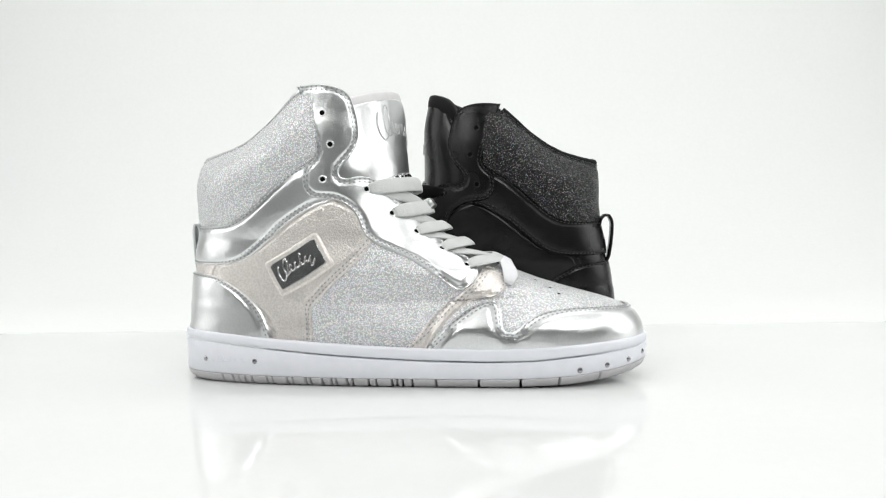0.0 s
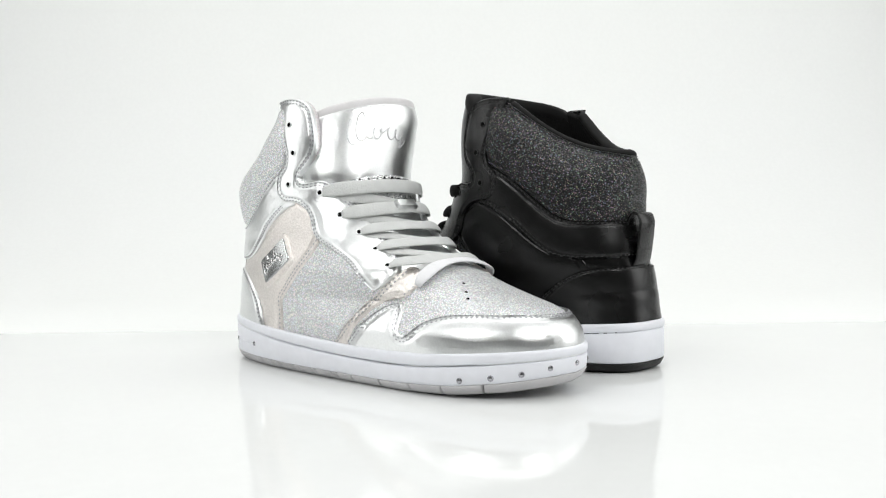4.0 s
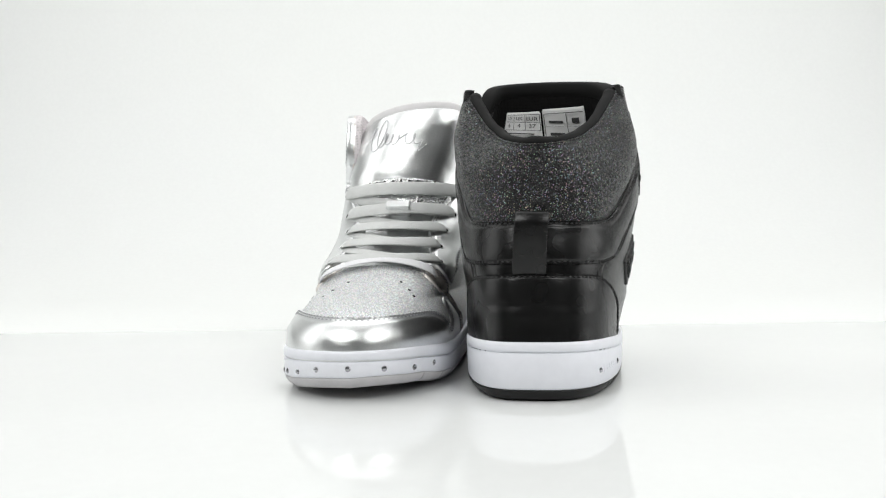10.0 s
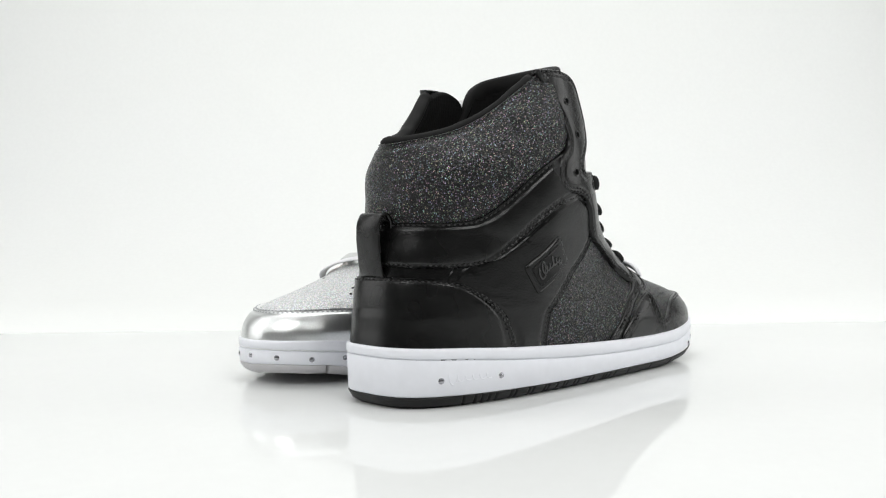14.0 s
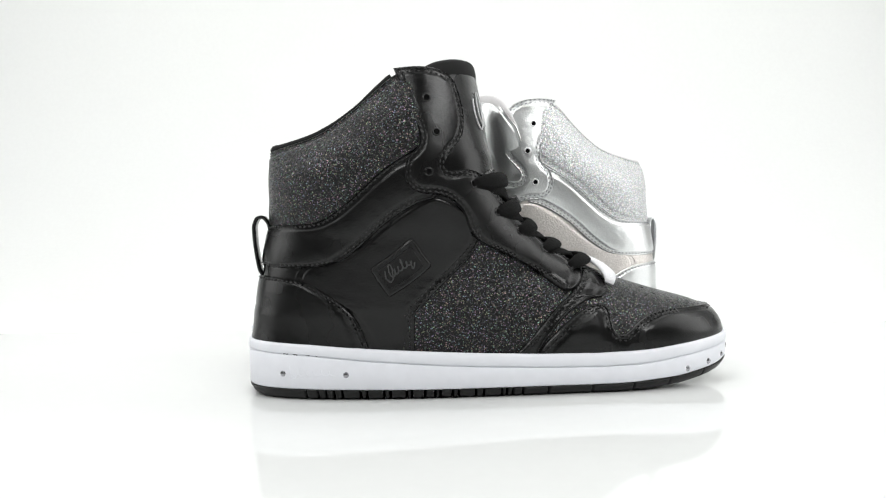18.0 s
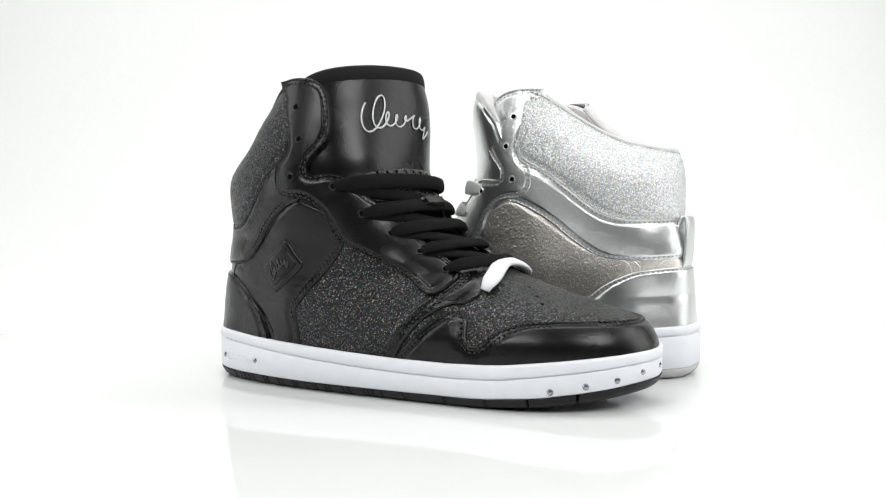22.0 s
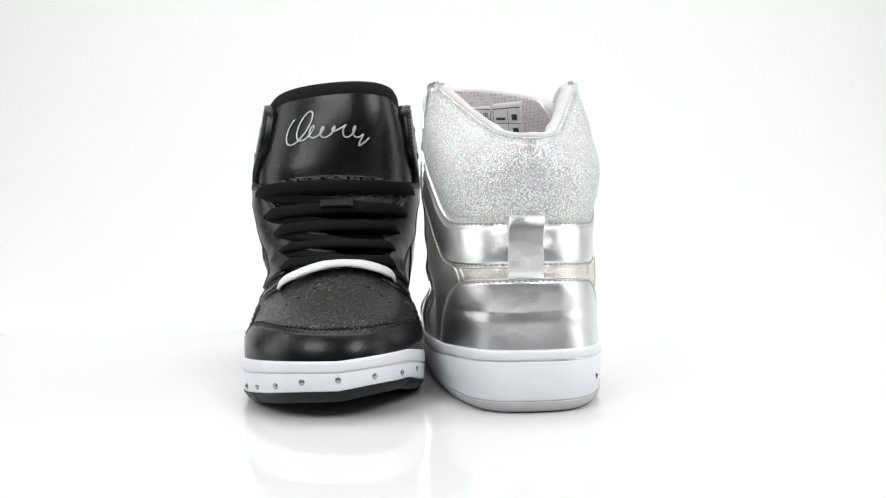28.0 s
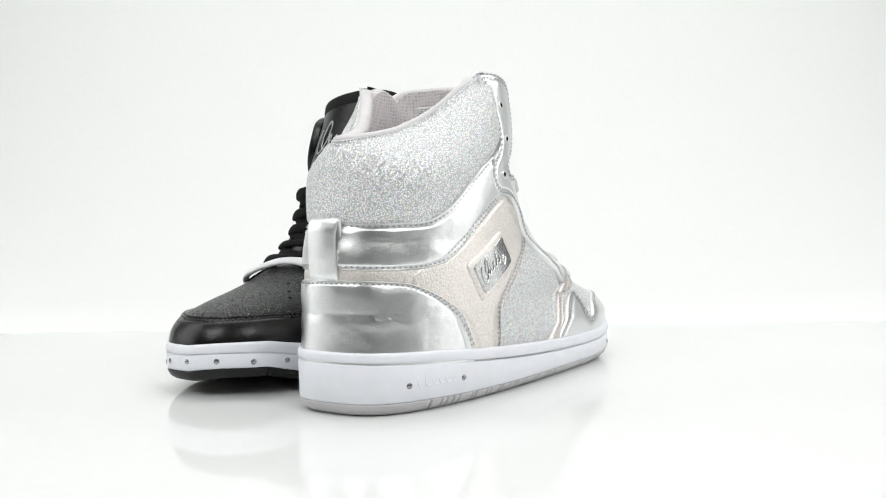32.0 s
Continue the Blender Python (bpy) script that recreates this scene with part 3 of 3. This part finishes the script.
        seam(ey, 1, 16, (0.0015, 0.0031), 0.0031, kit["thread"], ep)
        seam(ey, 18, len(ey), (0.0015, 0.0031), 0.0031, kit["thread"], ep)
        for q in HOLES + LACE_HOLES[:5]:
            c, nm = put(side(*q, inner=inner), 0.0031)
            a = Vector(nm).orthogonal().normalized()
            b = Vector(nm).cross(a)
            vs, fs = [], []
            for r, o in ((0.0023, 0.0), (0.0019, 0.0004), (0.0015, 0.0003), (0.0013, -0.0002)):
                vs += [Vector(c) + Vector(nm) * o + (a * math.cos(k * math.pi / 6) + b * math.sin(k * math.pi / 6)) * r for k in range(12)]
            for k in range(3):
                fs += [(k * 12 + j, k * 12 + (j + 1) % 12, k * 12 + 12 + (j + 1) % 12, k * 12 + 12 + j) for j in range(12)]
            hole = link("eyelet", vs, fs, kit["leather"], ep)
            link("hole", [Vector(c) + Vector(nm) * 0.00015 + (a * math.cos(k * math.pi / 6) + b * math.sin(k * math.pi / 6)) * 0.0015 for k in range(12)],
                 [tuple(range(12))], HOLE, hole)

    # tongue
    def half_tongue(top, inner):
        return [side(*q, inner=inner) for q in [(172, 56), (150, 72), (122, 90), (97, 108), (95, 130), (96, 146), (99, top - 20), (104, top - 9), (114, top - 3)]]
    tl, tm = half_tongue(tongue_z - tongue_skew, False), half_tongue(tongue_z, True)
    crest = tongue_z - 0.4 * tongue_skew
    TONGUE[:] = tongue_set
    tg = tl + [toe(crest)] + tm[::-1] + [toe(56)]
    tongue = panel("tongue", tg, kit["leather"], root, -0.0012, -0.0095, puff=0.0012, step=0.004, label="padded tongue")
    panel("tongue_lining", tg, kit["lining"], tongue, -0.0100, -0.0096, flip=True, step=0.005, stitched=0)
    line = spaced(rounded(tl[5:] + [toe(crest)] + tm[:4:-1], 2, False), 0.0025, False)
    line[:, 1] -= 0.0026
    P = surface(line[:, 0] / US, line[:, 1]) - normals(line[:, 0] / US, line[:, 1]) * 0.0052
    link("tongue_binding", *sweep(P, normals(line[:, 0] / US, line[:, 1]), [(kit["edge"] * a, kit["edge"] * 1.06 * b) for a, b in SOFT_BOX], taper=0.35 + 0.65 * np.clip(np.sin(np.linspace(0, math.pi, len(P))) * 2.2, 0, 1)), kit["binding"], tongue)
    TONGUE[:] = 0.0, 0.0, 0.0

    # laces: a bar over the throat for every pair of holes, and crossings below them
    def lace(a, b, lift, w, h, mat, name="lace", sag=0.0):
        n = 26
        path, ups = [], []
        r1, r2, r3 = (random.random() - 0.5 for _ in range(3))
        for k in range(n + 1):
            f = k / n
            uv = (a[0] + (b[0] - a[0]) * f, a[1] + (b[1] - a[1]) * f + sag * math.sin(math.pi * f) + 0.0011 * r1 * math.sin(math.pi * f) + 0.0008 * r2 * math.sin(2 * math.pi * f))
            e = min(1, min(f, 1 - f) / 0.10)
            p, nm = put(uv, 0.0022 + (lift - 0.0022) * math.sqrt(e))
            path.append(p)
            ups.append(nm + np.array((0.0, 0.0, 0.5 * r3 + 0.25 * r2 * math.sin(5 * f))))
        tap = [0.55 + 0.45 * min(1, min(k, n - k) / 2.5) for k in range(n + 1)]
        return link(name, *sweep(path, ups, oval(w, h, 12), taper=tap), mat, root)

    L = [side(*q) for q in LACE_HOLES]
    M = [side(*q, inner=True) for q in LACE_HOLES[:5] + [(185, 55)]]
    for k in range(6):
        last = k == 5
        up = M[k - 1] if k else (2 * M[0][0] - M[1][0], 2 * M[0][1] - M[1][1])
        f = 0.0 if last else 0.08
        lace(L[k], (M[k][0] + (up[0] - M[k][0]) * f, M[k][1] + (up[1] - M[k][1]) * f), 0.0050 if not last else 0.0048, lace_w if not last else 0.0088, lace_h, WHITE_LACE if last else kit["lace"],
             sag=0.002 if not last else float(v_of(0.0605) - v_of(0.052)))
        if k < 4:
            lace(M[k + 1], L[k], 0.0026, lace_w * 0.85, lace_h * 0.8, kit["lace"])
    # perforations of the vamp
    for k in range(3):
        for off in (-0.5, 0.5) if k < 2 else (0,):
            q = (off * 0.045 * (1 - 0.2 * k), float(v_of((0.0465, 0.0495, 0.0535)[k])))
            for mir in ((1, -1) if off == 0 else (1,)):
                c, nm = put((q[0] if off else 0.012 * mir, q[1]), 0.0010)
                a = Vector(nm).orthogonal().normalized()
                b = Vector(nm).cross(a)
                link("perforation", [Vector(c) + (a * math.cos(j * math.pi / 4) + b * math.sin(j * math.pi / 4)) * 0.0010 for j in range(8)], [tuple(range(8))], HOLE, vp)
    # perforated strip and lace keeper on the tongue
    tl2, tm2 = both([(128, 96), (119, 113)])
    strip = [tl2[0], tl2[1], toe(119), tm2[1], tm2[0], toe(100)]
    ps = panel("tongue_strip", strip, kit["crinkle"], tongue, 0.0012, -0.0012, round_times=3, stitched=0)
    for k in range(-4, 5):
        c, nm = put((k * 0.0062, float(v_of(0.1155)) - abs(k) * 0.0004), 0.0014)
        a = Vector(nm).orthogonal().normalized()
        b = Vector(nm).cross(a)
        link("perforation", [Vector(c) + (a * math.cos(j * math.pi / 4) + b * math.sin(j * math.pi / 4)) * 0.0009 for j in range(8)], [tuple(range(8))], HOLE, ps)
    kp = [(-0.0085, float(v_of(0.0925))), (0.0085, float(v_of(0.0925))), (0.0085, float(v_of(0.0985))), (-0.0085, float(v_of(0.0985)))]
    panel("lace_keeper", [q for q in kp for _ in (0, 1)], kit["leather"], tongue, 0.0086, -0.001, label="flat loop that holds the laces", stitched=0)

    # plate on the outer side
    plate_a, plate_b = kit["plate_form"][1:]
    def plate_at(a, b, lift):
        """a along the long side, b across (mm)."""
        ang = math.radians(kit["plate_form"][0])
        return side(78 + a * math.cos(ang) + b * math.sin(ang) * 0.98, 65.5 + a * math.sin(ang) - b * math.cos(ang))
    def plate_ring(w, h):
        return [plate_at(i * w, j * h, 0) for i, j in ((-1, -1), (-0.7, -1), (0.7, -1), (1, -1), (1, -0.5), (1, 0.5), (1, 1), (0.7, 1), (-0.7, 1), (-1, 1), (-1, 0.5), (-1, -0.5))]
    frame_part = panel("plate_surround", plate_ring(plate_a + 2.9, plate_b + 2.9), kit["saddle"], root, 0.0024, 0.0, label="raised leather surround of the plate", stitched=0)
    pl = panel("logo_plate", plate_ring(plate_a, plate_b), kit["plate"], root, 0.0031, 0.001, round_times=2, bevel=0.0006, wave=0.00003, stitched=0)

    # flourishes in place of the maker's name
    def flourish(n, w, h):
        t = np.linspace(0, 1, 150)
        k = 2 * math.pi * n
        big = np.exp(-((t - 0.08) / 0.11) ** 2)
        yy = h * (0.15 + 0.36 * big) * np.sin(k * t + 2.2) + 0.16 * h * big - 0.42 * h * np.exp(-((t - 0.94) / 0.04) ** 2)
        yy += 0.26 * h * np.exp(-((t - 0.60) / 0.035) ** 2)
        xx = (t - 0.5) * w + w * (0.040 + 0.075 * big) * np.cos(k * t + 2.2) + 0.35 * yy
        return xx, yy
    def script(name, at, n, w, h, lift, r, mat, parent):
        xx, yy = flourish(n, w, h)
        uv = [at(p, q) for p, q in zip(xx, yy)]
        s, v = np.array([q[0] / US for q in uv]), np.array([q[1] for q in uv])
        nm = normals(s, v)
        return link(name, *sweep(surface(s, v) + nm * lift, nm, oval(r, r * 0.6, 6)), mat, parent)
    script("flourish", lambda p, q: plate_at(p, -q, 0), 6.5, plate_a * 1.4, plate_b * 1.45, 0.0033, 0.0010, kit["plate_script"], pl)
    TONGUE[:] = tongue_set
    vt = float(v_of(0.143))
    script("flourish", lambda p, q: (-p * 0.00098 + 0.0030, vt + q * 0.001), 7.5, 45, 22, 0.0003 + kit["emboss"], kit["pen"], kit["script"], tongue)

    # size label inside the tongue
    wide = 1.38
    def label_piece(name, u0, u1, z1):
        lab = [(u0 * wide, float(v_of(0.130))), (u1 * wide, float(v_of(0.130))), (u1 * wide, float(v_of(z1))), (u0 * wide, float(v_of(z1)))]
        return panel(name, [q for q in lab for _ in (0, 1)], PAPER, tongue, -0.0106, -0.0098, flip=True, step=0.006, stitched=0)
    lb = label_piece("size_label", -0.0235, 0.0004, 0.1575)
    care = label_piece("care_label", 0.0012, 0.0225, 0.1585)
    def ink(text, u, z, size):
        cu = bpy.data.curves.new("text", "FONT")
        cu.body, cu.size, cu.align_x, cu.align_y = text, size, "CENTER", "CENTER"
        tmp = bpy.data.objects.new("text", cu)
        me = bpy.data.meshes.new_from_object(tmp)
        bpy.data.objects.remove(tmp)
        co = np.array([tuple(p.co) for p in me.vertices])
        s, v = (u + co[:, 0]) * wide / US, float(v_of(z)) + co[:, 1]
        pts = surface(s, v) - normals(s, v) * 0.0112
        link("print", pts, [tuple(p.vertices) for p in me.polygons], INK, lb, smooth=False)
        bpy.data.meshes.remove(me)
    def bar(u0, u1, z0, z1):
        u0, u1 = u0 * wide, u1 * wide
        q = np.array([(u0, v_of(z0)), (u1, v_of(z0)), (u1, v_of(z1)), (u0, v_of(z1))])
        pts = surface(q[:, 0] / US, q[:, 1]) - normals(q[:, 0] / US, q[:, 1]) * 0.0112
        link("print", pts, [(0, 1, 2, 3)], INK, care if u0 > 0 else lb, smooth=False)
    for k, (a, b) in enumerate((("US", "6"), ("UK", "4"), ("EUR", "37"))):
        u = -0.0195 + k * 0.0078
        ink(a, u, 0.1530, 0.0036)
        ink(b, u, 0.1478, 0.0040)
        bar(u + 0.0038, u + 0.0041, 0.1452, 0.1556)
    for z in (0.1450, 0.1504, 0.1556):
        bar(-0.0230, 0.0002, z, z + 0.0003)
    for z in (0.1425, 0.1400, 0.1375):
        bar(-0.020, -0.003, z, z + 0.0007)
    for z in (0.1400, 0.1480, 0.1556):
        bar(0.0020, 0.0220, z, z + 0.0003)
    for z in (0.1415, 0.1495):
        bar(0.0040, 0.0105, z + 0.001, z + 0.0026)
        bar(0.0150, 0.0190, z + 0.001, z + 0.0042)
    for u in (0.0018, 0.0122):
        bar(u, u + 0.0003, 0.131, 0.1556)
    TONGUE[:] = 0.0, 0.0, 0.0
    # pull tab
    path = [(0.0050, 0, 0.0585), (0.0012, 0, 0.0630), (-0.0004, 0, 0.070), (-0.0020, 0, 0.079), (-0.0022, 0, 0.087), (-0.0002, 0, 0.0913), (0.0030, 0, 0.0918), (0.0058, 0, 0.0885), (0.0070, 0, 0.081)]
    pp = np.array(path)
    pp[:, 0] = np.where(pp[:, 2] > 0.060, 0.0040 + (pp[:, 0] - 0.0040) * (tab_out if tab_out == 1 else 0.5), pp[:, 0])
    if tab_out < 1:
        pp[:, 2] = 0.0585 + (pp[:, 2] - 0.0585) * 0.92
    d = np.linspace(0, len(pp) - 1, 33)
    pp = np.stack([np.interp(d, range(len(path)), pp[:, k]) for k in range(3)], -1)
    pp[1:-1] = (pp[:-2] + pp[1:-1] * 2 + pp[2:]) / 4
    pp = worn(pp)
    tt = np.gradient(pp, axis=0)
    ups = np.stack([-tt[:, 2], 0 * tt[:, 0], tt[:, 0]], -1)
    sec = [(-0.0083, -0.0006), (-0.0077, -0.0009), (0.0077, -0.0009), (0.0083, -0.0006), (0.0083, 0.0006), (0.0077, 0.0009), (-0.0077, 0.0009), (-0.0083, 0.0006)]
    link("pull_tab", *sweep(pp, ups, sec), kit["leather"], root)
    return root


# ---------------------------------------------------------------- the set
def make_set():
    prof = [(-0.95, 0.0), (-0.6, 0.0), (0.0, 0.0), (0.55, 0.0)]
    prof += [(0.55 + 0.5 * math.sin(a), 0.5 - 0.5 * math.cos(a)) for a in np.linspace(0.08, math.pi / 2, 18)] + [(1.05, 2.4)]
    verts = [(xx, y, z - 0.0062) for y, z in prof for xx in (-1.5, 1.5)]
    faces = [(2 * i, 2 * i + 1, 2 * i + 3, 2 * i + 2) for i in range(len(prof) - 1)]
    ob = link("backdrop", verts, faces, PAPER_SWEEP)
    tagged(ob, "seamless matt white studio paper sweep", "backdrop", kind="structure")
    # unseen room added around the set; its dark grey deepens the reflections
    for name, at, size in (("floor", (0, -0.9, -0.057), (6.0, 4.6, 0.1)), ("ceiling", (0, -0.9, 3.0), (6.0, 4.6, 0.1)),
                           ("wall_north", (0, 1.46, 1.47), (6.0, 0.12, 2.95)), ("wall_south", (0, -3.26, 1.47), (6.0, 0.12, 2.95)),
                           ("wall_west", (-3.06, -0.9, 1.47), (0.12, 4.84, 2.95)), ("wall_east", (3.06, -0.9, 1.47), (0.12, 4.84, 2.95))):
        bm = bmesh.new()
        bmesh.ops.create_cube(bm, size=1, matrix=pose(*at) @ Matrix.Diagonal((*size, 1)))
        me = bpy.data.meshes.new(name)
        bm.to_mesh(me)
        bm.free()
        me.materials.append(ROOM)
        tagged(new(name, me), "plain dark grey surface of an unseen room added for reflections", name.split("_")[0], kind="structure")
    # glossy acrylic sheet on which the shoes stand
    bm = bmesh.new()
    bmesh.ops.create_cube(bm, size=1, matrix=pose(0, -0.28, -0.0038) @ Matrix.Diagonal((2.4, 0.96, 0.0046, 1)))
    bmesh.ops.bevel(bm, geom=bm.edges[:], offset=0.0008, segments=2, affect="EDGES")
    me = bpy.data.meshes.new("table_top")
    bm.to_mesh(me)
    bm.free()
    me.materials.append(FLOOR)
    tagged(new("table_top", me), "glossy white acrylic sheet under the shoes", "table top", kind="structure")


make_set()
silver = make_sneaker(SILVER, "silver metallic and glitter high-top sneaker with grey laces", SILVER_SHAPE, 0.0086, 0.0019, 170, 9, (0.20, 0.28, 0.004), 0.3, -0.0020, 0.0007)
black = make_sneaker(BLACK, "black leather and glitter high-top sneaker with black laces", BLACK_SHAPE, 0.0080, 0.0034, 174.5, 3, (-0.10, 0.24, 0.0), 1.0, 0.0024, 0.0004)


def motions():
    """Both shoes ride on one turning table; its axis is the world's z."""
    turn = [0.0, 18.27, 36.57, 54.96, 73.43, 91.95, 110.48, 129.05, 147.68, 166.37, 184.99, 203.56, 222.19, 240.78, 259.29, 277.74, 296.18]
    for ob, at in ((silver, pose(-0.15159, -0.01174, 0, 0, 0, -6.94) @ pose(0.13557, 0.00025, 0, 0, 0, 0.19) @ pose(-0.135, 0, 0)),
                   (black, pose(0.11955, 0.04376, 0, 0, 0, 173.07) @ pose(0.13489, -0.00094, 0, 0, 0, 0.6) @ pose(-0.135, 0, 0))):
        walk(ob, [(float(t), pose(0, 0, 0, 0, 0, -float(np.interp(t, range(0, 33, 2), turn))) @ at) for t in range(33)])


motions()
